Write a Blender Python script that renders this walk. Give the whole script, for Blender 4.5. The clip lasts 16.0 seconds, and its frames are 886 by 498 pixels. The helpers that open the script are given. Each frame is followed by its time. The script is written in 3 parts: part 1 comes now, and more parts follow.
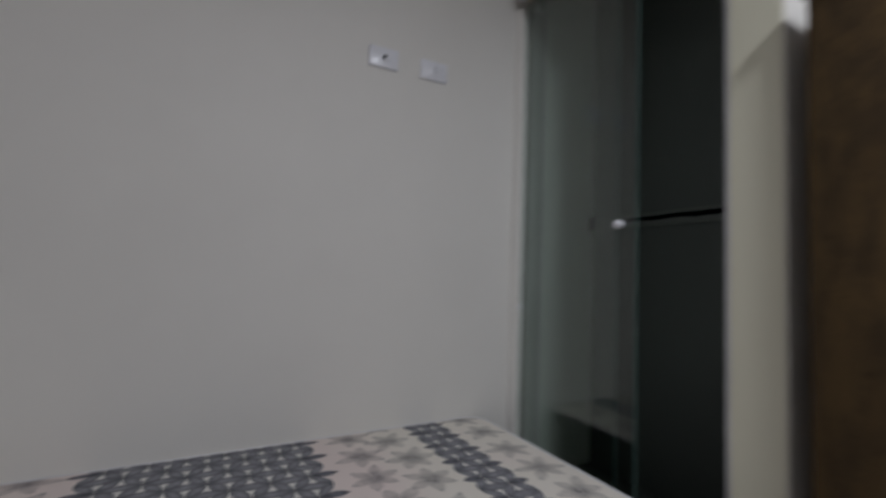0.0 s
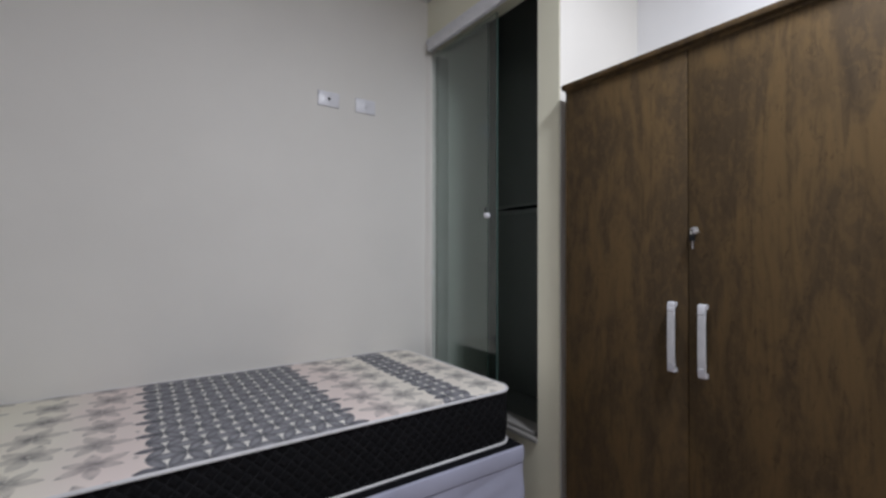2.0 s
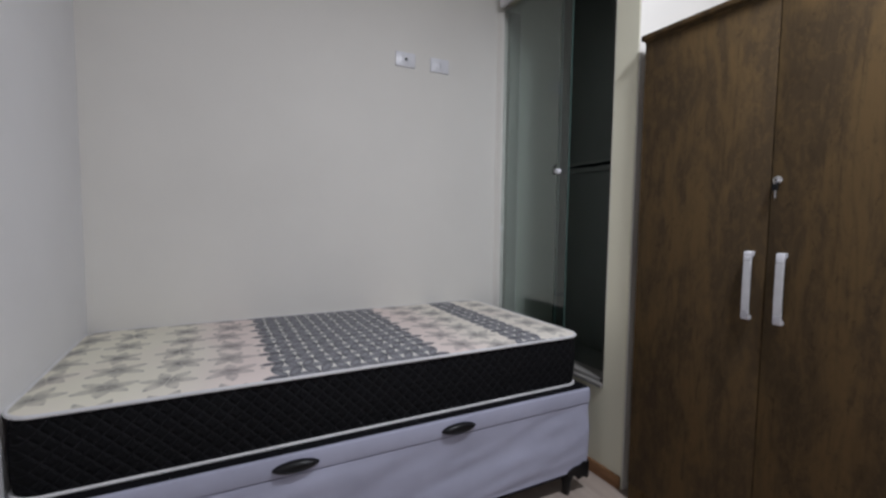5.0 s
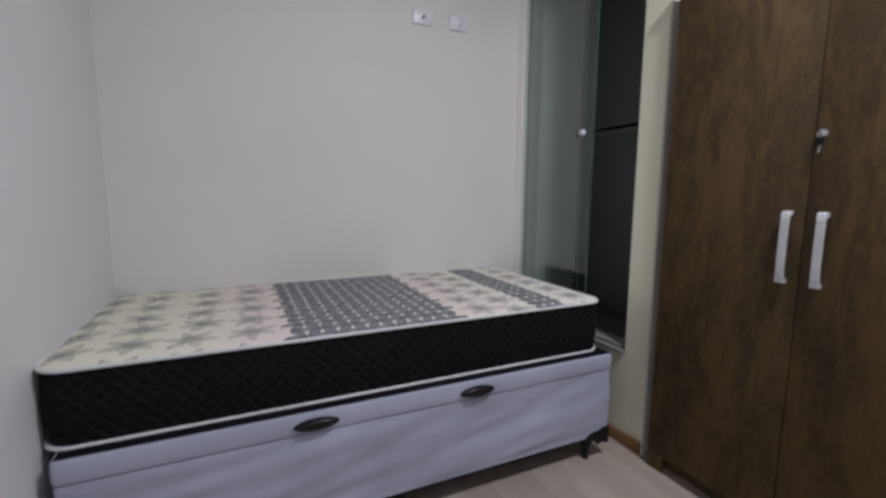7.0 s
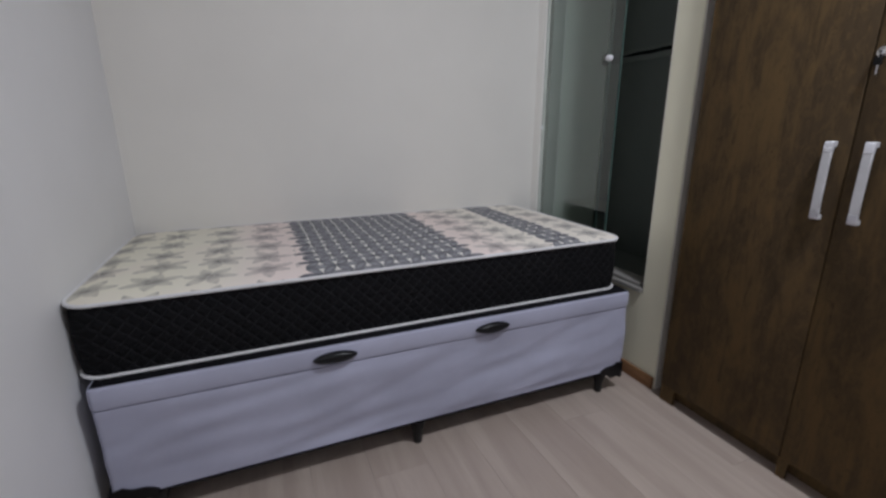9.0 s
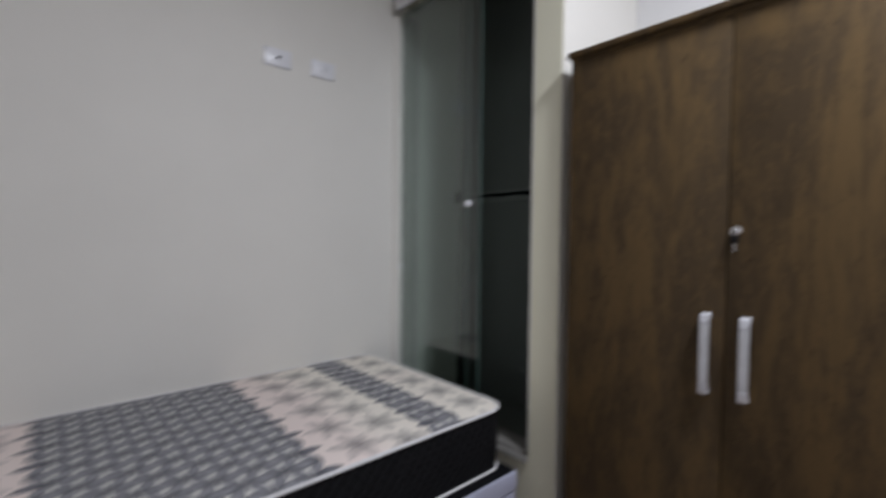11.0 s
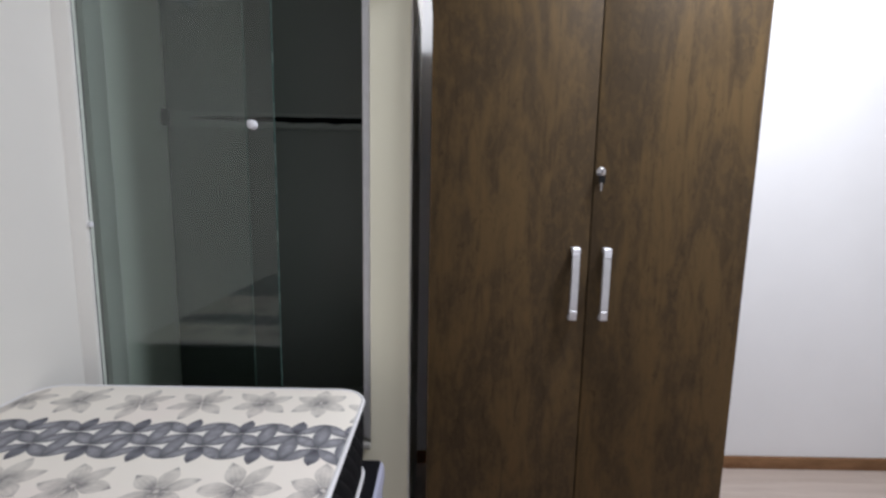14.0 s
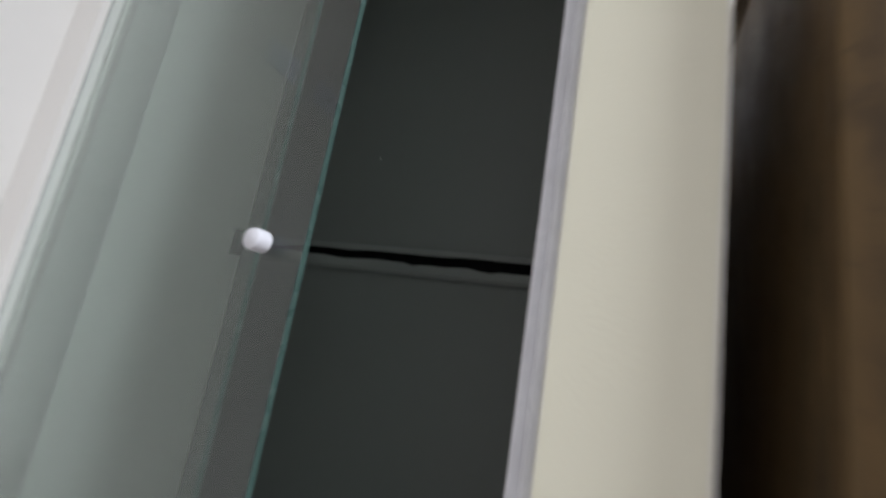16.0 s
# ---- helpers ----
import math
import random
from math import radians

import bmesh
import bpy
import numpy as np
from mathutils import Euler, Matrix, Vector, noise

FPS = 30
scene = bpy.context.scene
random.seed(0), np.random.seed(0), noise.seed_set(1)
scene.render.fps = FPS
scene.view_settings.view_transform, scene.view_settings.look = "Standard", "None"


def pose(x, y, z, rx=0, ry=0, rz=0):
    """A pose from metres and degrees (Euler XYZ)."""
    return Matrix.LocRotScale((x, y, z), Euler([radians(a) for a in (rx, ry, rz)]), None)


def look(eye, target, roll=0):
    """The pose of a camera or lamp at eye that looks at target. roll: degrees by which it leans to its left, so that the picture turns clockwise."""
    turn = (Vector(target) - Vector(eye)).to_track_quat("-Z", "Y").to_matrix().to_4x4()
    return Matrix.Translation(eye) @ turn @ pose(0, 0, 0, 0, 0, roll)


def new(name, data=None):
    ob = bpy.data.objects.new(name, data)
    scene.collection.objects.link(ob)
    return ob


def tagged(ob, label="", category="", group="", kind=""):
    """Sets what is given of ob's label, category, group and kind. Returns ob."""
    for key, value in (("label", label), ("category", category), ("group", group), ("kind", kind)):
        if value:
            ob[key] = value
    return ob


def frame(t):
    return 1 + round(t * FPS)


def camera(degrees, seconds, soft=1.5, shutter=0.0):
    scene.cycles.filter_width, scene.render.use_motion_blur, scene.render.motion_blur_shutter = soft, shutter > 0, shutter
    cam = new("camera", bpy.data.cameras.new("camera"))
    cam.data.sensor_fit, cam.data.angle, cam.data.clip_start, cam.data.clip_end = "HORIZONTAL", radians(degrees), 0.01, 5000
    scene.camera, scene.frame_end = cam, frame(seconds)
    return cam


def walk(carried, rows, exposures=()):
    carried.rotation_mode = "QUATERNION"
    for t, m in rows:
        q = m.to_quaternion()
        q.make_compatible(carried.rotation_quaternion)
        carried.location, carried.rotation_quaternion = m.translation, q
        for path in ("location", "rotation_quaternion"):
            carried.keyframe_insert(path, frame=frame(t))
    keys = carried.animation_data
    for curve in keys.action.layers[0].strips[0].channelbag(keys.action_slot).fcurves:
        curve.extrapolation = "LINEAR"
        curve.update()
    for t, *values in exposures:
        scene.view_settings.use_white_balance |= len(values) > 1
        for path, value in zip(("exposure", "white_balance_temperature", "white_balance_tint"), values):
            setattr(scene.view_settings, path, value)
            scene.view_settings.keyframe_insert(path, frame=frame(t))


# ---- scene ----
cam = camera(90.0, 16.0, soft=2.7, shutter=0.5)
PATH = [
    (0, (0.375, 0.406, 1.218), (1.320, 2.165, 1.328), 1.9),
    (0.5, (0.233, 0.181, 1.226), (1.645, 1.590, 1.379), 0.2),
    (0.7, (0.214, 0.116, 1.321), (1.681, 1.475, 1.371), -0.0),
    (1, (0.210, -0.007, 1.235), (1.602, 1.425, 1.351), -0.7),
    (1.5, (0.141, -0.187, 1.221), (1.372, 1.388, 1.275), -0.0),
    (2, (0.102, -0.306, 1.208), (1.238, 1.340, 1.224), 0.1),
    (2.5, (0.032, -0.343, 1.195), (1.059, 1.373, 1.164), 0.9),
    (3, (-0.020, -0.348, 1.173), (0.908, 1.423, 1.109), 0.9),
    (3.5, (-0.041, -0.349, 1.144), (0.846, 1.442, 1.060), 0.9),
    (4, (-0.027, -0.371, 1.148), (0.859, 1.417, 1.017), 1.0),
    (6.5, (-0.027, -0.363, 1.142), (0.932, 1.387, 0.999), 0.4),
    (7, (-0.011, -0.345, 1.108), (0.822, 1.454, 0.847), 0.4),
    (7.5, (0.008, -0.332, 1.094), (0.732, 1.475, 0.637), 0.8),
    (8, (0.009, -0.330, 1.081), (0.741, 1.438, 0.501), 0.2),
    (10.5, (0.033, -0.159, 1.201), (0.828, 1.653, 0.910), -0.8),
    (11, (0.167, 0.022, 1.257), (1.503, 1.509, 1.193), 0.6),
    (11.5, (0.285, 0.156, 1.293), (2.034, 1.120, 1.397), 1.6),
    (12, (0.400, 0.293, 1.302), (2.310, 0.879, 1.402), 0.5),
    (12.5, (0.367, 0.503, 1.320), (2.352, 0.708, 1.464), 1.1),
    (13, (0.268, 0.721, 1.280), (2.267, 0.662, 1.220), -0.4),
    (13.5, (0.213, 0.797, 1.235), (2.191, 0.773, 0.943), 1.2),
    (14, (0.198, 0.825, 1.215), (2.180, 0.817, 0.950), 1.1),
    (14.5, (0.258, 0.845, 1.231), (2.246, 0.981, 1.057), 2.4),
    (15, (0.524, 0.833, 1.251), (2.489, 1.203, 1.215), 2.7),
    (15.5, (0.828, 0.847, 1.298), (2.693, 1.564, 1.382), 5.3),
    (16, (1.152, 0.981, 1.315), (2.945, 1.772, 1.717), 9.6),
]
EXPOSURES = [(0, -1.05), (0.5, -1.05), (1.0, -0.68), (1.5, -0.45), (4.0, -0.42), (8.0, -0.42), (11.0, -0.52), (11.5, -0.52), (12.0, -0.3), (13.0, 0.03), (14.5, 0.12), (16.0, 0.35)]
walk(cam, [(t, look(eye, target, roll)) for t, eye, target, roll in PATH], EXPOSURES)

# ---- world and light ----
world = bpy.data.worlds.new("world")
scene.world = world
world.use_nodes = True
world.node_tree.nodes["Background"].inputs[0].default_value = (0.02, 0.02, 0.02, 1)

lamp = bpy.data.lights.new("ceiling_light", "AREA")
lamp.shape, lamp.size = "DISK", 0.26
lamp.energy, lamp.color = 50, (0.935, 0.973, 1.072)
new("ceiling_light", lamp).location = (1.20, -0.27, 2.71)


# ---- material helpers ----
class Net:
    """A small writer of shader node trees."""

    def __init__(self, name, rough=0.5, metal=0.0):
        self.mat = bpy.data.materials.new(name)
        self.mat.use_nodes = True
        self.tree = self.mat.node_tree
        self.bsdf = self.tree.nodes["Principled BSDF"]
        self.put(self.bsdf, "Roughness", rough)
        self.put(self.bsdf, "Metallic", metal)
        self.obj = self.tree.nodes.new("ShaderNodeTexCoord").outputs["Object"]

    def put(self, node, key, value):
        slot = node.inputs[key]
        if isinstance(value, bpy.types.NodeSocket):
            self.tree.links.new(value, slot)
        elif isinstance(value, (tuple, list)) and len(value) == 3 and slot.type == "RGBA":
            slot.default_value = (*value, 1)
        else:
            slot.default_value = value

    def math(self, op, a, b=0.0, c=0.0, clamp=False):
        n = self.tree.nodes.new("ShaderNodeMath")
        n.operation, n.use_clamp = op, clamp
        for i, v in enumerate((a, b, c)):
            self.put(n, i, v)
        return n.outputs[0]

    def xyz(self, vec=None):
        n = self.tree.nodes.new("ShaderNodeSeparateXYZ")
        self.put(n, 0, vec or self.obj)
        return n.outputs

    def scaled(self, s, add=None):
        n = self.tree.nodes.new("ShaderNodeMapping")
        self.put(n, "Vector", self.obj)
        n.inputs["Scale"].default_value = s
        if add is not None:
            self.put(n, "Location", add)
        return n.outputs[0]

    def noise(self, scale, detail=3.0, rough=0.55, vec=None, warp=0.0):
        n = self.tree.nodes.new("ShaderNodeTexNoise")
        self.put(n, "Vector", vec or self.obj)
        self.put(n, "Scale", scale), self.put(n, "Detail", detail), self.put(n, "Roughness", rough), self.put(n, "Distortion", warp)
        return n.outputs["Fac"]

    def span(self, v, a, b, lo=0.0, hi=1.0, smooth=True):
        n = self.tree.nodes.new("ShaderNodeMapRange")
        n.interpolation_type = "SMOOTHSTEP" if smooth else "LINEAR"
        for key, x in (("Value", v), ("From Min", a), ("From Max", b), ("To Min", lo), ("To Max", hi)):
            self.put(n, key, x)
        return n.outputs[0]

    def mix(self, f, a, b, kind="MIX"):
        n = self.tree.nodes.new("ShaderNodeMix")
        n.data_type, n.blend_type = "RGBA", kind
        self.put(n, 0, f), self.put(n, 6, a), self.put(n, 7, b)
        return n.outputs[2]

    def random(self):
        return self.tree.nodes.new("ShaderNodeObjectInfo").outputs["Random"]

    def bump(self, h, strength=0.3, distance=0.002):
        n = self.tree.nodes.new("ShaderNodeBump")
        self.put(n, "Height", h), self.put(n, "Strength", strength), self.put(n, "Distance", distance)
        self.put(self.bsdf, "Normal", n.outputs[0])

    def colour(self, c):
        self.put(self.bsdf, "Base Color", c)
        return self


def painted(name, base, rough=0.6):
    """Rolled emulsion paint with faint stains."""
    n = Net(name, rough)
    stain = n.span(n.noise(1.3, 4), 0.3, 0.75)
    dark = tuple(v * 0.94 for v in base)
    n.colour(n.mix(stain, base, dark))
    n.bump(n.math("ADD", n.noise(170, 2), n.math("MULTIPLY", n.noise(9, 3), 1.5)), 0.12, 0.002)
    return n.mat


def plastic(name, base, rough=0.4, metal=0.0, grain=0.0, gloss=0.5):
    n = Net(name, rough, metal)
    n.put(n.bsdf, "Specular IOR Level", gloss)
    v = n.span(n.noise(25, 3), 0.3, 0.7)
    n.colour(n.mix(v, base, tuple(c * 0.9 for c in base)))
    n.put(n.bsdf, "Roughness", n.span(v, 0, 1, rough * 0.9, rough * 1.15))
    if grain:
        n.bump(n.noise(400, 2), grain, 0.001)
    return n.mat


def wood_veneer(name, light, mid, dark, axis="z", rough=0.55):
    """Printed rustic wood: cloudy patches, drawn-out figure and short dark flecks along one axis."""
    n = Net(name, rough)
    shift = n.tree.nodes.new("ShaderNodeCombineXYZ")
    r = n.math("MULTIPLY", n.random(), 7.0)
    for i in range(3):
        n.put(shift, i, r)
    flat = {"z": lambda k: (1, 1, k), "y": lambda k: (1, k, 1)}[axis]
    cloudy, drawn, fine, short = (n.scaled(flat(k), shift.outputs[0]) for k in (0.36, 0.16, 0.045, 0.52))
    patch = n.noise(8, 5, 0.66, cloudy, 0.5)
    blotch = n.noise(34, 5, 0.66, drawn, 0.6)
    mottle = n.noise(38, 5, 0.72, short, 0.8)
    grain = n.noise(120, 4, 0.6, fine, 0.2)
    fleck = n.noise(58, 5, 0.72, short, 1.1)
    figure = n.math("PINGPONG", n.math("MULTIPLY", n.noise(3.2, 2, 0.5, drawn, 0.5), 22.0), 1.0)
    c = n.mix(n.span(patch, 0.40, 0.62), light, mid)
    c = n.mix(n.math("MULTIPLY", n.span(blotch, 0.46, 0.64), 0.5), c, mid)
    c = n.mix(n.math("MULTIPLY", n.span(mottle, 0.52, 0.40), 0.45), c, light)
    c = n.mix(n.math("MULTIPLY", n.span(blotch, 0.56, 0.70), 0.28), c, dark)
    c = n.mix(n.math("MULTIPLY", n.span(figure, 0.78, 1.0), 0.16), c, dark)
    c = n.mix(n.math("MULTIPLY", n.span(fleck, 0.57, 0.68), 0.42), c, dark)
    c = n.mix(n.math("MULTIPLY", n.span(grain, 0.5, 0.75), 0.2), c, dark)
    n.colour(c)
    n.put(n.bsdf, "Specular IOR Level", 0.06)
    n.put(n.bsdf, "Roughness", n.span(mottle, 0.3, 0.7, rough - 0.05, rough + 0.1))
    n.bump(n.math("ADD", grain, mottle), 0.1, 0.001)
    return n.mat


def laminate(name):
    """Grey-beige laminate plank, grain along y, each plank its own tone."""
    n = Net(name, 0.38)
    r = n.random()
    shift = n.tree.nodes.new("ShaderNodeCombineXYZ")
    n.put(shift, 0, n.math("MULTIPLY", r, 13.0)), n.put(shift, 1, n.math("MULTIPLY", r, 5.0))
    vec = n.scaled((1, 0.07, 1), shift.outputs[0])
    wide, fine = n.noise(9, 4, 0.55, vec, 1.0), n.noise(120, 3, 0.6, vec)
    c = n.mix(n.span(wide, 0.3, 0.7), (0.45, 0.375, 0.325), (0.36, 0.292, 0.25))
    c = n.mix(n.math("MULTIPLY", n.span(fine, 0.4, 0.75), 0.16), c, (0.24, 0.19, 0.165))
    c = n.mix(n.math("MULTIPLY", r, 0.10), c, (0.5, 0.43, 0.38))
    n.colour(c)
    n.bump(fine, 0.15, 0.001)
    return n.mat


def glazing(name):
    n = Net(name, 0.0)
    n.colour((0.78, 0.845, 0.815))
    n.put(n.bsdf, "Transmission Weight", 1.0), n.put(n.bsdf, "IOR", 1.5)
    return n.mat


def cell_noise(n, a, b):
    """A steady random number for each cell (a, b)."""
    at = n.tree.nodes.new("ShaderNodeCombineXYZ")
    n.put(at, 0, a), n.put(at, 1, b)
    w = n.tree.nodes.new("ShaderNodeTexWhiteNoise")
    w.noise_dimensions = "3D"
    n.put(w, "Vector", at.outputs[0])
    return w.outputs["Value"]


def pale_flowers(n, x, y, x0, y0, pitch, rows, seed):
    """Pale six-petalled flowers in rows along y: the ink's strength, from 0 to 1."""
    step, m = 0.152, n.math
    p = m("ADD", m("DIVIDE", m("SUBTRACT", x, x0), pitch), 0.5)
    i = m("FLOOR", p)
    q = m("ADD", m("DIVIDE", m("SUBTRACT", y, y0), step), 0.5)
    j = m("FLOOR", q)
    r1, r2 = cell_noise(n, m("ADD", i, seed), j), cell_noise(n, m("ADD", i, seed + 40.3), j)
    dx = m("SUBTRACT", m("MULTIPLY", m("SUBTRACT", m("FRACT", p), 0.5), pitch), m("MULTIPLY", m("SUBTRACT", r1, 0.5), 0.026))
    dy = m("SUBTRACT", m("MULTIPLY", m("SUBTRACT", m("FRACT", q), 0.5), step), m("MULTIPLY", m("SUBTRACT", r2, 0.5), 0.012))
    r = m("SQRT", m("ADD", m("MULTIPLY", dx, dx), m("MULTIPLY", dy, dy)))
    turned = m("DIVIDE", m("ADD", m("ARCTAN2", dx, dy), m("ADD", 7.0, m("MULTIPLY", r2, 1.1))), math.pi / 3)
    petal = m("MODULO", m("FLOOR", turned), 6.0)
    r3 = cell_noise(n, m("ADD", m("MULTIPLY", i, 7.0), petal), m("ADD", j, seed))
    a = m("MULTIPLY", m("ABSOLUTE", m("SUBTRACT", m("FRACT", turned), m("ADD", 0.44, m("MULTIPLY", r3, 0.12)))), math.pi / 3)
    reach = m("ADD", 0.068, m("MULTIPLY", r3, 0.022))
    al = m("MINIMUM", m("DIVIDE", m("MULTIPLY", r, m("COSINE", a)), reach), 1.0)
    half = m("MULTIPLY", m("SINE", m("MULTIPLY", m("POWER", al, 1.1), math.pi)), m("ADD", 0.0185, m("MULTIPLY", r1, 0.004)))
    across = m("MULTIPLY", r, m("SINE", a))
    body = n.span(m("SUBTRACT", half, across), -0.0005, 0.003)
    tip, heart = n.span(al, 0.76, 1.0, 0.0, 0.55), n.span(al, 0.60, 0.08, 0.0, 0.52)
    ray = n.math("PINGPONG", m("DIVIDE", across, m("MAXIMUM", half, 0.001)), 0.22)
    ink = m("MULTIPLY", body, m("ADD", m("ADD", 0.34, n.span(ray, 0.0, 0.2, 0.10, 0.0)), m("ADD", tip, heart)))
    ink = m("MAXIMUM", ink, n.span(r, 0.021, 0.009, 0.0, 0.62))
    ring = m("MULTIPLY", n.span(r, 0.0035, 0.006), n.span(r, 0.0125, 0.009))
    ink = m("MAXIMUM", ink, m("MULTIPLY", ring, 1.0))
    ink = m("MULTIPLY", ink, n.span(r, 0.0, 0.0045, 0.55, 1.0))
    if rows == 1:
        ink = m("MULTIPLY", ink, m("LESS_THAN", m("ABSOLUTE", m("SUBTRACT", p, 0.5)), 0.5))
    return ink


def linked_flowers(n, x, y, x0, y0, streak):
    """Dark flowers whose petals run from heart to heart on a flattened honeycomb; white shows in the gaps."""
    m = n.math
    p, r = m("DIVIDE", m("SUBTRACT", x, x0 - 4.85), 0.0485), m("DIVIDE", m("SUBTRACT", y, y0 - 6.075), 0.06075)
    s, t = m("MULTIPLY", m("ADD", p, r), 0.5), m("ADD", m("MULTIPLY", m("SUBTRACT", p, r), 0.5), 100.0)

    def lens(along, side, width):
        a = m("FRACT", along)
        c = m("ABSOLUTE", m("SUBTRACT", m("FRACT", m("ADD", side, 0.5)), 0.5))
        h = m("MULTIPLY", m("POWER", m("MULTIPLY", m("MULTIPLY", a, m("SUBTRACT", 1.0, a)), 4.0), 1.0), width)
        mask = n.span(m("SUBTRACT", h, c), -0.004, 0.02)
        pale = m("MULTIPLY", m("MULTIPLY", a, m("SUBTRACT", 1.0, a)), 4.0)
        edge = n.span(m("DIVIDE", c, m("MAXIMUM", h, 0.01)), 0.1, 1.0, 1.0, 0.45)
        return mask, m("MULTIPLY", pale, edge)

    found = [lens(s, t, 0.235), lens(t, s, 0.235), lens(m("MULTIPLY", p, 0.5), m("MULTIPLY", r, 0.5), 0.165),
             lens(m("MULTIPLY", m("ADD", p, 1.0), 0.5), m("MULTIPLY", m("ADD", r, 1.0), 0.5), 0.165)]
    mask, pale = found[0]
    for other, lift in found[1:]:
        pale = m("ADD", m("MULTIPLY", pale, m("SUBTRACT", 1.0, other)), m("MULTIPLY", lift, other))
        mask = m("MAXIMUM", mask, other)
    grey = n.mix(m("MULTIPLY", pale, streak), (0.062, 0.063, 0.074), (0.33, 0.33, 0.355))
    return n.mix(mask, (0.80, 0.77, 0.73), grey)


def ticking():
    """Printed mattress cover: pale cream with grey flowers, and two dark bands of linked flowers."""
    n = Net("floral_ticking", 0.85)
    n.put(n.bsdf, "Specular IOR Level", 0.2)
    x, y, _ = n.xyz()
    wob = n.math("MULTIPLY", n.math("SUBTRACT", n.noise(6, 2), 0.5), 0.014)
    u, v = n.math("ADD", x, wob), n.math("ADD", y, wob)
    streak = n.span(n.noise(60, 3), 0.35, 0.7, 0.65, 1.0)
    # cream that turns yellowish at the head and pinkish beside the wide band
    flush = n.math("ADD", n.math("MULTIPLY", n.span(x, -0.16, 0.08), n.span(x, 0.98, 0.74)), n.math("MULTIPLY", n.math("SUBTRACT", n.noise(4, 3), 0.5), 1.6), clamp=True)
    cloth_tone = n.mix(n.span(x, -0.35, 0.1), (0.80, 0.765, 0.645), (0.81, 0.76, 0.685))
    cloth_tone = n.mix(n.math("MULTIPLY", flush, 0.8), cloth_tone, (0.80, 0.68, 0.65))
    ink = pale_flowers(n, u, v, 0.015, 1.135, 0.162, 0, 3.0)
    ink = n.math("MULTIPLY", ink, n.math("LESS_THAN", x, 0.11))
    for row, first, seed in ((0.82, 1.105, 11.0), (0.95, 1.035, 17.0), (1.277, 1.130, 29.0)):
        ink = n.math("MAXIMUM", ink, pale_flowers(n, u, v, row, first, 0.19, 1, seed))
    c = n.mix(n.math("MULTIPLY", ink, streak), cloth_tone, (0.125, 0.124, 0.135))
    # two dark bands, scalloped, with single petals that stick out
    for lo, hi, y0 in ((0.171, 0.656, 1.035), (1.082, 1.1305, 1.085)):
        wide = hi - lo > 0.1
        even = 0.0 if wide else 0.06075
        bulge = [n.math("POWER", n.math("ABSOLUTE", n.math("SINE", n.math("MULTIPLY", n.math("SUBTRACT", v, start), math.pi / 0.1215))), 0.6) for start in (y0, y0 + even)]
        reach = 0.044
        left = n.math("GREATER_THAN", u, n.math("SUBTRACT", lo - 0.004, n.math("MULTIPLY", bulge[0], reach)))
        right = n.math("LESS_THAN", u, n.math("ADD", hi + 0.004, n.math("MULTIPLY", bulge[1], reach)))
        c = n.mix(n.math("MULTIPLY", left, right), c, linked_flowers(n, u, v, lo, y0, streak))
        for root, way, start in ((lo, -1, y0), (hi, 1, y0 + even)):
            out = n.math("DIVIDE", n.math("MULTIPLY", n.math("SUBTRACT", u, root), way), 0.080 if wide else 0.062)
            ok = n.math("MULTIPLY", n.math("GREATER_THAN", out, 0.0), n.math("LESS_THAN", out, 1.0))
            off = n.math("ABSOLUTE", n.math("SUBTRACT", n.math("FRACT", n.math("ADD", n.math("DIVIDE", n.math("SUBTRACT", v, start - 6.075), 0.1215), 0.5)), 0.5))
            leaf_half = n.math("MULTIPLY", n.math("SINE", n.math("MULTIPLY", n.math("POWER", n.math("MAXIMUM", out, 0.0), 1.1), math.pi)), 0.15)
            leaf = n.math("MULTIPLY", n.span(n.math("SUBTRACT", leaf_half, off), 0.0, 0.03), ok)
            tone = n.math("MULTIPLY", n.span(n.math("ABSOLUTE", n.math("SUBTRACT", out, 0.55)), 0.45, 0.0), streak)
            c = n.mix(leaf, c, n.mix(tone, (0.07, 0.071, 0.083), (0.19, 0.19, 0.215)))
    n.colour(c)
    weave = n.math("ADD", n.noise(700, 1), n.math("MULTIPLY", n.noise(14, 3), 6.0))
    n.bump(weave, 0.25, 0.002)
    return n.mat


def quilt():
    """Black mattress border with diagonal grey stitching."""
    n = Net("quilted_border", 0.8)
    n.put(n.bsdf, "Specular IOR Level", 0.12)
    x, y, z = n.xyz()
    s = n.math("ADD", x, y)
    a = n.math("PINGPONG", n.math("ADD", s, z), 0.021)
    b = n.math("PINGPONG", n.math("SUBTRACT", n.math("ADD", s, 9.0), z), 0.021)
    near = n.math("MINIMUM", a, b)
    dots = n.span(n.noise(260, 1), 0.35, 0.6)
    stitch = n.math("MULTIPLY", n.span(near, 0.0022, 0.0006), dots)
    c = n.mix(n.math("MULTIPLY", stitch, 0.42), (0.006, 0.006, 0.007), (0.06, 0.06, 0.068))
    n.colour(c)
    n.bump(n.math("ADD", n.span(near, 0.0, 0.012), n.math("MULTIPLY", n.noise(300, 2), 0.15)), 0.7, 0.006)
    return n.mat


def cloth(name, base):
    n = Net(name, 0.85)
    n.put(n.bsdf, "Specular IOR Level", 0.12)
    n.colour(n.mix(n.span(n.noise(3, 4), 0.3, 0.7), base, tuple(v * 0.86 for v in base)))
    n.bump(n.math("ADD", n.noise(900, 1), n.math("MULTIPLY", n.noise(20, 3), 3)), 0.2, 0.001)
    return n.mat


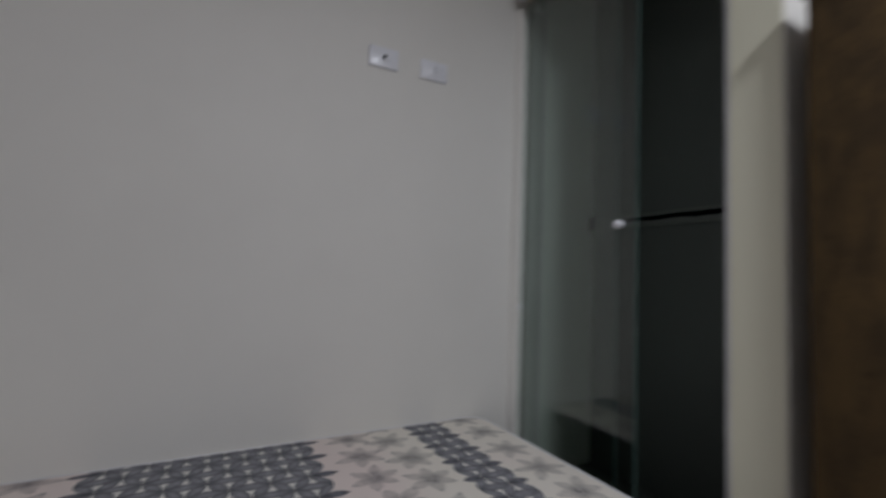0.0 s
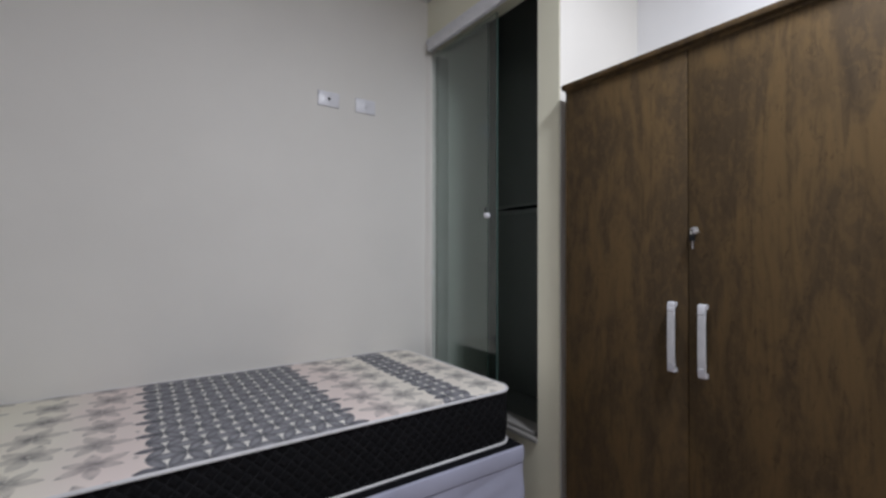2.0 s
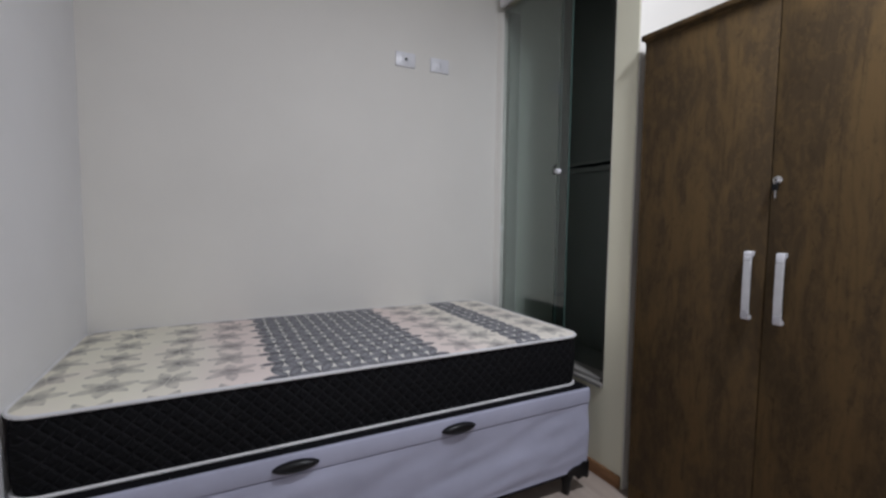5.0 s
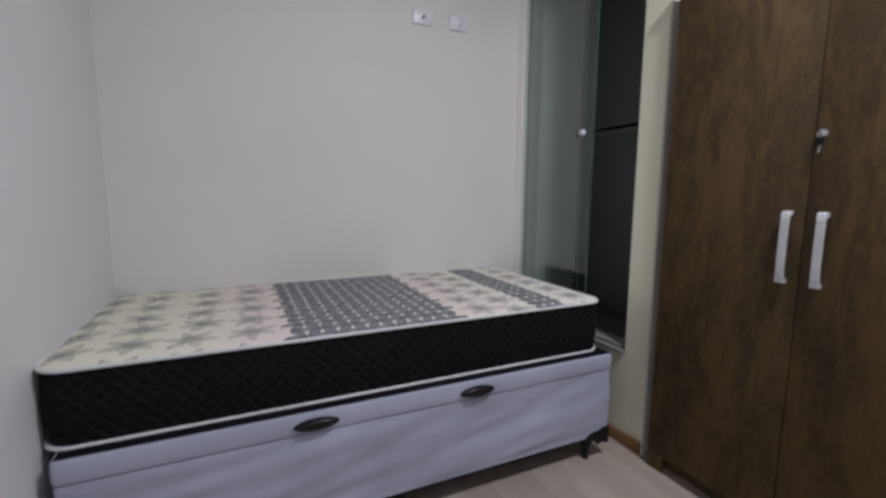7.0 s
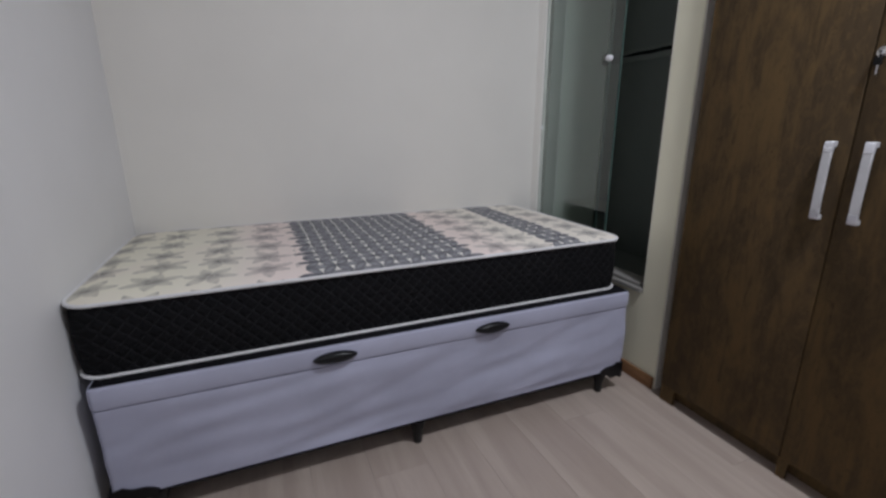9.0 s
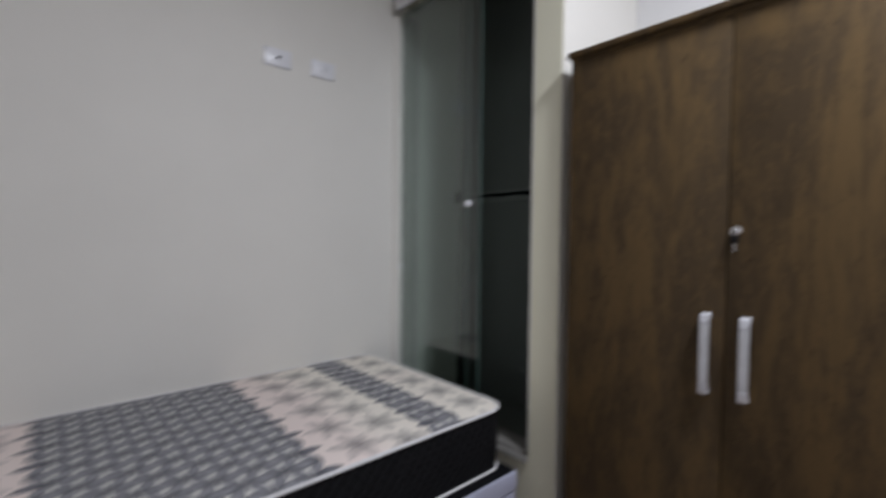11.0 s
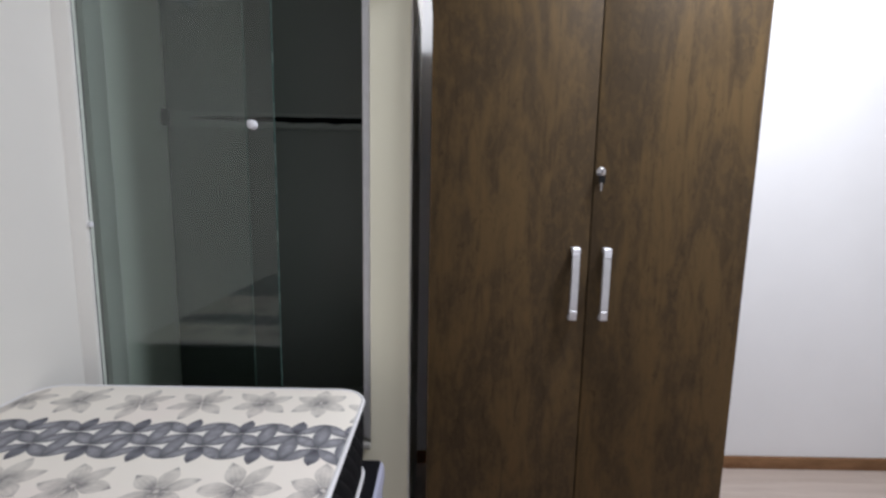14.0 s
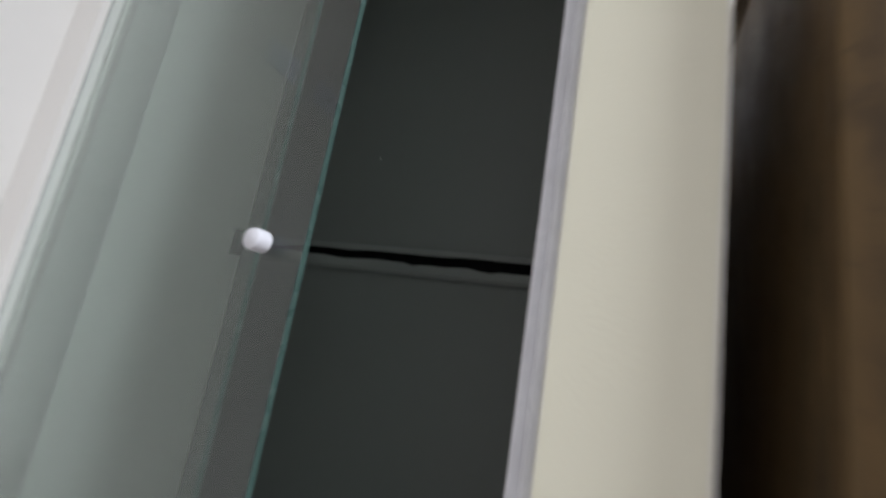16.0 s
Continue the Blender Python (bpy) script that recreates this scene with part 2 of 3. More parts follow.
M_CREAM = painted("cream_wall_paint", (0.80, 0.775, 0.62))
M_BEDWALL = painted("pale_cream_wall_paint", (0.81, 0.785, 0.735))
M_WHITE = painted("white_wall_paint", (0.79, 0.785, 0.788))
# greyed below the wall paint, for the weak light behind the glass
M_SHAFT_DIM = painted("dimmed_shaft_wall", (0.62, 0.62, 0.57), 0.8)
# dark grey puts the shade of the window reveal into its paint
M_REVEAL_SHADE = painted("shaded_reveal_paint", (0.33, 0.33, 0.31), 0.8)
M_CEIL = painted("ceiling_paint", (0.82, 0.81, 0.79))
M_WOOD = wood_veneer("rustic_brown_veneer", (0.116, 0.075, 0.035), (0.068, 0.047, 0.027), (0.023, 0.017, 0.012))
M_SKIRT = wood_veneer("skirting_wood", (0.25, 0.135, 0.07), (0.17, 0.09, 0.045), (0.1, 0.05, 0.026), "y")
M_FLOOR = laminate("grey_oak_laminate")
M_JOINT = plastic("floor_joint", (0.3, 0.25, 0.22), 0.8)
M_TICK = ticking()
M_QUILT = quilt()
M_PIPE = cloth("white_piping", (0.76, 0.75, 0.76))
M_FABRIC = cloth("lavender_grey_fabric", (0.42, 0.428, 0.54))
M_BLACKCLOTH = cloth("black_fabric", (0.006, 0.006, 0.008))
M_BLACK = plastic("black_plastic", (0.006, 0.006, 0.007), 0.36, 0, 0.1, 0.28)
M_SILVER = plastic("satin_silver_plastic", (0.66, 0.66, 0.68), 0.35, 0.25)
M_CAPS = plastic("bright_silver", (0.74, 0.74, 0.78), 0.25, 0.3)
M_CHROME = plastic("chrome", (0.75, 0.75, 0.76), 0.12, 1.0)
M_ALU = plastic("white_aluminium", (0.78, 0.78, 0.81), 0.3)
M_PLATE = plastic("white_switch_plastic", (0.84, 0.84, 0.88), 0.3)
M_GREYP = plastic("pale_grey_plastic", (0.62, 0.62, 0.65), 0.35)
M_GLASS = glazing("green_float_glass")
M_EDGE = plastic("glass_edge_green", (0.06, 0.11, 0.097), 0.25)
M_PANEL = painted("charcoal_panel", (0.100, 0.110, 0.101), 0.5)
M_LIP = painted("worn_charcoal_edge", (0.135, 0.145, 0.135), 0.45)
M_GAP = plastic("black_foam_strip", (0.004, 0.004, 0.004), 0.9, 0, 0, 0.1)
M_STONE = plastic("grey_sill_stone", (0.26, 0.25, 0.235), 0.4, 0, 0.15)


# ---- mesh helpers ----
def add_box(bm, x0, x1, y0, y1, z0, z1, bevel=0.0, seg=2):
    """A box, with bevelled edges if asked, added to bm."""
    m = Matrix.Translation(((x0 + x1) / 2, (y0 + y1) / 2, (z0 + z1) / 2)) @ Matrix.Diagonal((x1 - x0, y1 - y0, z1 - z0, 1))
    made = bmesh.ops.create_cube(bm, size=1, matrix=m)["verts"]
    if bevel:
        edges = list({e for v in made for e in v.link_edges})
        bmesh.ops.bevel(bm, geom=edges, offset=bevel, segments=seg, affect="EDGES", profile=0.5, clamp_overlap=True)
    return bm


def box(x0, x1, y0, y1, z0, z1, bevel=0.0, seg=2):
    return add_box(bmesh.new(), x0, x1, y0, y1, z0, z1, bevel, seg)


def loft(rings, cap=True):
    """Skin between closed rings of equal length."""
    bm = bmesh.new()
    vs = [[bm.verts.new(p) for p in ring] for ring in rings]
    n = len(vs[0])
    for a, b in zip(vs, vs[1:]):
        for i in range(n):
            bm.faces.new((a[i], a[(i + 1) % n], b[(i + 1) % n], b[i]))
    if cap:
        bm.faces.new(list(reversed(vs[0]))), bm.faces.new(vs[-1])
    bmesh.ops.recalc_face_normals(bm, faces=bm.faces)
    return bm


def outline(x0, x1, y0, y1, r, corner=6, side=14):
    """A rectangle with round corners as a list of (x, y), counter-clockwise."""
    pts = []
    for cx, cy, a0, nx, ny in ((x1 - r, y1 - r, 0, x0 + r, y1), (x0 + r, y1 - r, 90, x0, y0 + r), (x0 + r, y0 + r, 180, x1 - r, y0), (x1 - r, y0 + r, 270, x1, y1 - r)):
        for i in range(corner + 1):
            a = radians(a0 + 90 * i / corner)
            pts.append((cx + r * math.cos(a), cy + r * math.sin(a)))
        lx, ly = pts[-1]
        for i in range(1, side):
            pts.append((lx + (nx - lx) * i / side, ly + (ny - ly) * i / side))
    return pts


def tube(path, radius, seg=8, closed=True):
    """A round cord along a path of points."""
    rings, n = [], len(path)
    for i, p in enumerate(path):
        p = Vector(p)
        a = Vector(path[(i - 1) % n] if closed or i else path[0])
        b = Vector(path[(i + 1) % n] if closed or i < n - 1 else path[-1])
        t = (b - a).normalized()
        up = Vector((0, 0, 1)) if abs(t.z) < 0.9 else Vector((1, 0, 0))
        s = t.cross(up).normalized()
        w = s.cross(t)
        rings.append([p + radius * (s * math.cos(q) + w * math.sin(q)) for q in (2 * math.pi * k / seg for k in range(seg))])
    if closed:
        rings.append(rings[0])
    bm = loft(rings, cap=not closed)
    bmesh.ops.remove_doubles(bm, verts=bm.verts, dist=1e-6)
    return bm


def lathe(profile, axis, origin, seg=20):
    """Turn (radius, height) pairs round an axis ('x' or 'z') through origin."""
    rings = []
    for r, h in profile:
        ring = []
        for k in range(seg):
            a = 2 * math.pi * k / seg
            c, s = r * math.cos(a), r * math.sin(a)
            off = (-h, c, s) if axis == "x" else (c, -h, s) if axis == "y" else (c, s, h)
            ring.append(Vector(origin) + Vector(off))
        rings.append(ring)
    return loft(rings)


def extrude_yz(points, x0, x1):
    """A prism along x over a polygon of (y, z)."""
    return loft([[(x0, y, z) for y, z in points], [(x1, y, z) for y, z in points]])


def extrude_xz(points, y0, y1):
    return loft([[(x, y0, z) for x, z in points], [(x, y1, z) for x, z in points]])


def finish(name, bm, material, smooth=True):
    me = bpy.data.meshes.new(name)
    bm.to_mesh(me)
    bm.free()
    me.materials.append(material)
    if smooth:
        me.shade_smooth()
        me.set_sharp_from_angle(angle=radians(35))
    return new(name, me)


def part(name, bm, material, parent, label=""):
    """One mesh under a thing or under a part of it."""
    ob = finish(name, bm, material)
    ob.parent = parent
    if parent.type == "EMPTY":
        ob.matrix_parent_inverse = Matrix.Translation(-parent.location)
    return tagged(ob, label)


def thing(name, at, label, category, group="", kind=""):
    ob = new(name)
    ob.location = at
    ob.empty_display_size = 0.1
    return tagged(ob, label, category, group, kind)


def setting(name, bm, material, label):
    return tagged(finish(name, bm, material), label, name.split("_")[0], "", "structure")


# ---- structure ----
WEST, NORTH, SOUTH, BACK, TOP = -0.506, 1.930, -1.9, 2.09, 2.72
FLOOR = -0.028
FACE = 1.530          # front of the pillar and of the wall round the window
NICHE = 0.922         # side of the wardrobe niche
JAMB = 1.040          # window side of the pillar
SILL, HEAD = 0.405, 2.392

setting("wall_west", box(WEST - 0.12, WEST, SOUTH - 0.12, NORTH + 0.12, FLOOR - 0.05, TOP), M_WHITE, "plain white painted wall at the head of the bed")
setting("wall_north", box(WEST, BACK + 0.12, NORTH, NORTH + 0.12, FLOOR - 0.05, TOP), M_BEDWALL, "cream painted wall behind the bed")
setting("wall_south", box(WEST, BACK + 0.12, SOUTH - 0.12, SOUTH, FLOOR - 0.05, TOP), M_WHITE, "plain white painted wall facing the bed")
setting("wall_east", box(BACK, BACK + 0.12, SOUTH, NORTH, FLOOR - 0.05, TOP), M_WHITE, "white painted wall behind the wardrobe")
setting("wall_pillar", box(FACE, BACK, NICHE, JAMB, FLOOR - 0.05, TOP), M_CREAM, "cream painted wall end beside the wardrobe")
setting("wall_niche", box(FACE + 0.004, BACK - 0.001, NICHE - 0.004, NICHE - 0.0005, FLOOR, TOP - 0.001), M_BEDWALL, "white painted side of the wardrobe niche")
setting("wall_lintel", box(FACE, 1.66, JAMB, NORTH, HEAD + 0.055, TOP), M_CREAM, "cream painted wall above the glass window")
setting("wall_parapet", box(FACE, 1.66, JAMB, NORTH, FLOOR - 0.05, SILL - 0.02), M_CREAM, "cream painted wall below the glass window")
# reveal coloured darker than the wall to stand for its shade
setting("wall_reveal", box(1.60, 1.672, NORTH - 0.030, NORTH, SILL, HEAD), M_REVEAL_SHADE, "painted window reveal behind the glass, shade put into its grey")
# thin lining added to carry the dimmed wall colour
setting("wall_shaft", box(1.6725, 1.998, NORTH - 0.012, NORTH - 0.001, SILL - 0.03, TOP - 0.001), M_SHAFT_DIM, "side wall behind the window, greyed for its weaker light")
setting("wall_shaft_base", box(1.66, BACK, JAMB, NORTH, FLOOR - 0.05, SILL - 0.04), M_PANEL, "dark floor of the closet behind the window")
setting("ceiling", box(WEST - 0.12, BACK + 0.12, SOUTH - 0.12, NORTH + 0.12, TOP, TOP + 0.1), M_CEIL, "plain white plastered ceiling")
floor = setting("floor", box(WEST, BACK, SOUTH, NORTH, FLOOR - 0.06, FLOOR - 0.011), M_JOINT, "grey-beige wood laminate floor of long planks")

setting("trim_north", box(WEST + 0.001, FACE - 0.016, NORTH - 0.016, NORTH - 0.001, TOP - 0.017, TOP - 0.001, 0.003), M_CEIL, "thin white ceiling moulding above the bed")
setting("trim_window", box(FACE - 0.015, FACE - 0.001, NICHE + 0.001, NORTH - 0.0015, TOP - 0.017, TOP - 0.001, 0.003), M_CEIL, "thin white ceiling moulding above the window")


def skirting(name, x0, x1, y0, y1, label):
    setting(name, box(x0, x1, y0, y1, FLOOR, FLOOR + 0.058, 0.003), M_SKIRT, label)


skirting("baseboard_east", BACK - 0.013, BACK - 0.001, SOUTH + 0.014, NICHE - 0.001, "brown wooden skirting board along the white wall")
skirting("baseboard_pillar", FACE - 0.013, FACE - 0.001, NICHE, NORTH - 0.002, "brown wooden skirting board below the window")
skirting("baseboard_west", WEST + 0.001, WEST + 0.013, SOUTH + 0.014, NORTH - 0.002, "brown wooden skirting board beside the bed")
skirting("baseboard_south", WEST + 0.014, BACK - 0.014, SOUTH + 0.001, SOUTH + 0.013, "brown wooden skirting board on the white wall")

# ---- window: two sheets of tempered glass in white profiles ----
window = thing("window_1", (1.56, 1.46, SILL), "tall sliding glass window in white aluminium profiles", "window", kind="structure")
wedge = [(1.516, NORTH - 0.0008), (1.520, NORTH - 0.009), (1.536, NORTH - 0.030), (1.568, NORTH - 0.030), (1.568, NORTH - 0.0008)]
part("jamb", loft([[(x, y, z) for x, y in wedge] for z in (SILL, HEAD - 0.014)]), M_BEDWALL, window, "white aluminium side profile")
part("jamb", box(1.556, 1.604, JAMB + 0.001, JAMB + 0.027, SILL, HEAD - 0.002, 0.003), M_ALU, window, "white aluminium side profile")
part("jamb_cover", box(1.546, 1.5555, JAMB + 0.001, JAMB + 0.014, SILL, HEAD - 0.002, 0.003), M_ALU, window, "white aluminium cover strip")
track = part("top_track", box(1.500, 1.529, 1.0, NORTH - 0.040, 2.394, 2.466, 0.005), M_ALU, window, "white aluminium sliding track box")
part("track_cap", box(1.503, 1.526, NORTH - 0.0395, NORTH - 0.022, 2.440, 2.462, 0.003), M_GREYP, track, "small grey end cap")
part("bottom_track", box(1.536, 1.606, JAMB + 0.0275, NORTH - 0.0305, SILL, SILL + 0.016, 0.003), M_STONE, window)
part("sill", box(1.518, 1.662, JAMB + 0.0005, NORTH - 0.002, SILL - 0.020, SILL - 0.001, 0.004), M_STONE, window, "grey stone sill")
fixed = part("fixed_pane", box(1.572, 1.580, 1.4205, NORTH - 0.0305, SILL + 0.0225, HEAD - 0.004), M_GLASS, window, "clear green-tinted glass sheet")
part("glass_edge", box(1.572, 1.580, 1.4196, 1.4203, SILL + 0.0225, HEAD - 0.004), M_EDGE, fixed, "polished green glass edge")
pane = part("sliding_pane", box(1.548, 1.556, 1.329, NORTH - 0.031, SILL + 0.0225, HEAD - 0.004), M_GLASS, window, "clear green-tinted glass sheet")
part("glass_edge", box(1.548, 1.556, 1.3272, 1.3288, SILL + 0.0225, HEAD - 0.004), M_EDGE, pane, "polished green glass edge")
knob_shape = [(0.001, 0.0), (0.0115, 0.0), (0.0135, 0.002), (0.0135, 0.018), (0.012, 0.022), (0.007, 0.0245), (0.001, 0.025)]
part("knob", lathe(knob_shape, "x", (1.5475, 1.387, 1.394)), M_PLATE, pane, "round white plastic knob")
part("bumper", box(1.538, 1.552, NORTH - 0.044, NORTH - 0.0305, 1.082, 1.098, 0.003), M_PLATE, window, "small white plastic bumper")
fixed.visible_shadow = False
pane.visible_shadow = False

# ---- dark boarding behind the window ----
BOARD = 2.0
boarding = thing("closet_panel", (BOARD, 1.46, SILL), "matt charcoal boarding in two sheets with a torn black gap", "panel")
part("upper_sheet", box(BOARD, BOARD + 0.02, JAMB + 0.002, NORTH - 0.0125, 1.494, TOP - 0.002, 0.002), M_PANEL, boarding)
part("lower_sheet", box(BOARD, BOARD + 0.02, JAMB + 0.002, NORTH - 0.0125, SILL - 0.038, 1.452, 0.002), M_PANEL, boarding)
part("gap_backing", box(BOARD + 0.012, BOARD + 0.018, JAMB + 0.003, NORTH - 0.003, 1.4525, 1.4935), M_GAP, boarding, "black gap between the sheets")
rng = random.Random(4)
low, high = [], []
for i in range(41):
    y = JAMB + 0.004 + (NORTH - JAMB - 0.008) * i / 40
    run = min(1.0, max(0.0, (1.82 - y) / 0.10))
    wave = 0.002 * math.sin(i * 0.7) + rng.uniform(-0.0012, 0.0012)
    open_gap = 0.0012 + run * (0.0112 - 0.004 * (y - JAMB))
    low.append((y, 1.477 + wave - open_gap - (0.004 if i in (9, 10, 17) else 0.0)))
    high.append((y, 1.478 + wave * 0.6 + open_gap * 0.85))
part("torn_lip", extrude_yz([(JAMB + 0.004, 1.446)] + [(NORTH - 0.004, 1.446)] + low[::-1], BOARD - 0.005, BOARD - 0.001), M_LIP, boarding, "torn lower edge of the sheet")
part("torn_lip", extrude_yz([(NORTH - 0.004, 1.500), (JAMB + 0.004, 1.500)] + high, BOARD - 0.006, BOARD - 0.001), M_LIP, boarding, "torn upper edge of the sheet")
# tiny chrome disc added to give the speck of glint on the boarding
part("glint_dot", lathe([(0.0005, 0.0), (0.003, 0.0), (0.0025, 0.0015), (0.0005, 0.002)], "x", (BOARD - 0.0003, 1.556, 1.715), 10), M_CHROME, boarding, "tiny chrome dot added for a glint")
part("ledge", box(BOARD - 0.010, BOARD - 0.0055, JAMB + 0.004, NORTH - 0.004, 1.440, 1.4445, 0.001), M_LIP, boarding, "thin horizontal ledge")
part("bracket", box(BOARD - 0.036, BOARD - 0.0165, NORTH - 0.042, NORTH - 0.013, 1.440, 1.505, 0.003), M_BLACK, boarding, "small dark end bracket")

# ---- mattress ----
MX0, MX1, MY0, MY1, MZ0, MZ1 = -0.503, 1.379, 1.024, 1.926, 0.436, 0.660
mattress = thing("mattress", (0.45, 1.46, MZ0), "single mattress with cream floral top and black quilted border", "mattress")


def mattress_ring(inset, z, r=0.075):
    return [(x, y, z) for x, y in outline(MX0 + inset, MX1 - inset, MY0 + inset, MY1 - inset, max(r - inset, 0.02))]


side = [mattress_ring(0.006 - 0.006 * math.sin(math.pi * k / 8), MZ0 + 0.006 + (MZ1 - MZ0 - 0.018) * k / 8) for k in range(9)]
part("border", loft(side), M_QUILT, mattress, "black diamond-quilted border")
crown = []
for k, inset in enumerate((0.004, 0.007, 0.014, 0.03, 0.07, 0.15, 0.28, 0.42)):
    ring = mattress_ring(inset, MZ1 - 0.009 + 0.011 * min(1.0, inset / 0.06) ** 0.6)
    crown.append([(x, y, z + 0.003 * noise.noise((x * 5, y * 5, 0.3)) * min(1.0, inset / 0.05)) for x, y, z in ring])
part("cover", loft(crown), M_TICK, mattress, "cream cover printed with grey flowers")
part("piping", tube(mattress_ring(0.001, MZ1 - 0.010), 0.0058), M_PIPE, mattress, "white edge piping")
part("piping", tube(mattress_ring(0.002, MZ0 + 0.0055), 0.0052), M_PIPE, mattress, "white edge piping")

# ---- bed base ----
BX0, BX1, BY0, BY1, BZ0, BZ1 = -0.466, 1.392, 0.982, 1.920, 0.078, 0.4325
SEAM = 0.366
base = thing("bed_base", (0.47, 1.42, FLOOR), "box bed base in lavender-grey fabric on black feet", "bed base")


def fabric_ring(z, grow=0.0):
    ring = []
    for x, y in outline(BX0 - grow, BX1 + grow, BY0 - grow, BY1 + grow, 0.014, 4, 60):
        sag = noise.noise((x * 2.4 - z * 4.5, y * 2.6, z * 7.0)) * 0.012 + noise.noise((x * 5 - z * 14, y * 7, z * 15)) * 0.006
        fade = min(1.0, (z - BZ0) / 0.03, max(0.0, (SEAM - z) / 0.03))
        ring.append((x, y + (sag * fade if y < BY0 + 0.1 else 0.0), z))
    return ring


part("skirt", loft([fabric_ring(BZ0 + (SEAM - 0.002 - BZ0) * k / 28) for k in range(29)]), M_FABRIC, base, "slightly wrinkled lavender-grey fabric side")
band_profile = [(-0.002, SEAM), (0.0025, SEAM + 0.004), (0.005, SEAM + 0.016), (0.005, BZ1 - 0.014), (0.002, BZ1 - 0.004), (-0.004, BZ1)]
part("top_band", loft([[(x, y, z) for x, y in outline(BX0 - g * 0.4, BX1 + g * 0.4, BY0 - g, BY1, 0.016, 4, 14)] for g, z in band_profile]), M_FABRIC, base, "padded fabric band above a seam")
part("deck", box(BX0 + 0.006, BX1 - 0.004, BY0 + 0.006, BY1 - 0.002, BZ1 + 0.0005, MZ0 - 0.0005, 0.004), M_BLACKCLOTH, base, "black fabric deck")
part("underside", box(BX0 + 0.004, BX1 - 0.004, BY0 + 0.003, BY1 - 0.004, BZ0 - 0.012, BZ0 - 0.0005, 0.002), M_BLACKCLOTH, base, "black underside lining")


def foot(x, y):
    part("foot", lathe([(0.013, 0.0), (0.0155, 0.004), (0.019, 0.050), (0.027, 0.075), (0.027, BZ0 - 0.0125 - FLOOR)], "z", (x, y, FLOOR), 16), M_BLACK, base, "tapered black plastic foot")


for fx in (-0.358, 0.458, 1.296):
    for fy in (1.008, 1.87):
        foot(fx, fy)


def bracket(x, way):
    """Lobed black corner shoe under one end of the front."""
    lobes = [(0.0, 0.126), (0.03, 0.134), (0.05, 0.122), (0.085, 0.120), (0.105, 0.112), (0.118, 0.104), (0.11, 0.088), (0.08, 0.082), (0.06, 0.062), (0.03, 0.068), (0.012, 0.058), (0.0, 0.06)]
    pts = [(x + way * u, z - 0.021) for u, z in lobes]
    part("corner_bracket", extrude_xz(pts, BY0 - 0.006, BY0 - 0.0005), M_BLACK, base, "black plastic corner bracket")
    side_pts = [(BY0 + u, z - 0.021) for u, z in lobes]
    part("corner_bracket", extrude_yz(side_pts, x - way * 0.006, x - way * 0.0005), M_BLACK, base, "black plastic corner bracket")


bracket(BX0, 1)
bracket(BX1, -1)


def pull_handle(cx, cz):
    """A black shell handle: an almond rim with a deep scoop under its hood."""
    n, y0 = 32, BY0 - 0.0055
    def almond(sx, sz, y, drop=0.0):
        ring = []
        for k in range(n):
            a = 2 * math.pi * k / n
            c, s = math.cos(a), math.sin(a)
            ring.append((cx + sx * math.copysign(abs(c) ** 0.9, c) * (1 - 0.12 * s * s), y, cz + drop + sz * math.copysign(abs(s) ** 1.15, s)))
        return ring
    rings = [almond(0.069, 0.020, y0), almond(0.070, 0.0205, y0 - 0.003), almond(0.067, 0.019, y0 - 0.008), almond(0.060, 0.0155, y0 - 0.013, 0.001), almond(0.046, 0.010, y0 - 0.017, 0.003), almond(0.024, 0.005, y0 - 0.0185, 0.004)]
    shell = part("pull_handle", loft(rings), M_BLACK, base, "almond-shaped black plastic pull handle")
    lip = [(cx + u, y0 - 0.0145 - 0.004 * math.cos(u * 24), cz + 0.001 - 0.0065 * math.cos(u * 26)) for u in (-0.05 + 0.1 * k / 12 for k in range(13))]
    part("grip_lip", tube(lip, 0.0032, 8, False), M_BLACK, shell)


pull_handle(0.178, 0.396)
pull_handle(0.742, 0.394)

# ---- wardrobe ----
WX, WY0, WY1 = 1.496, -0.081, 0.861
wardrobe = thing("wardrobe", (1.75, 0.40, FLOOR), "two-door wardrobe in rustic dark brown wood finish", "wardrobe")
part("side_panel", box(WX + 0.0195, 1.985, WY1 - 0.016, WY1, FLOOR, 1.8385, 0.0015), M_WOOD, wardrobe)
part("side_panel", box(WX + 0.0195, 1.985, WY0, WY0 + 0.016, FLOOR, 1.8385, 0.0015), M_WOOD, wardrobe)
part("back_panel", box(1.975, 1.983, WY0 + 0.0165, WY1 - 0.0165, 0.05, 1.8385), M_WOOD, wardrobe)
part("bottom_panel", box(WX + 0.0195, 1.974, WY0 + 0.0165, WY1 - 0.0165, 0.049, 0.064), M_WOOD, wardrobe)
part("top_panel", box(1.483, 1.992, WY0 - 0.014, WY1 + 0.012, 1.850, 1.871, 0.004), M_WOOD, wardrobe, "overhanging brown top board")
part("cornice", box(WX + 0.002, 1.985, WY0 - 0.006, WY1 + 0.004, 1.839, 1.8495, 0.002), M_WOOD, wardrobe, "narrow moulding below the top")
F0, F1, F2 = FLOOR, 0.038, 0.047
skirt_pts = [(WY0, F2), (WY0, F0), (WY0 + 0.06, F0), (WY0 + 0.065, F1), (0.362, F1), (0.365, F0), (0.390, F0), (0.393, F1), (WY1 - 0.065, F1), (WY1 - 0.06, F0), (WY1, F0), (WY1, F2)]
part("plinth", extrude_yz(skirt_pts, WX + 0.006, WX + 0.019), M_WOOD, wardrobe, "brown plinth with cut-out feet")
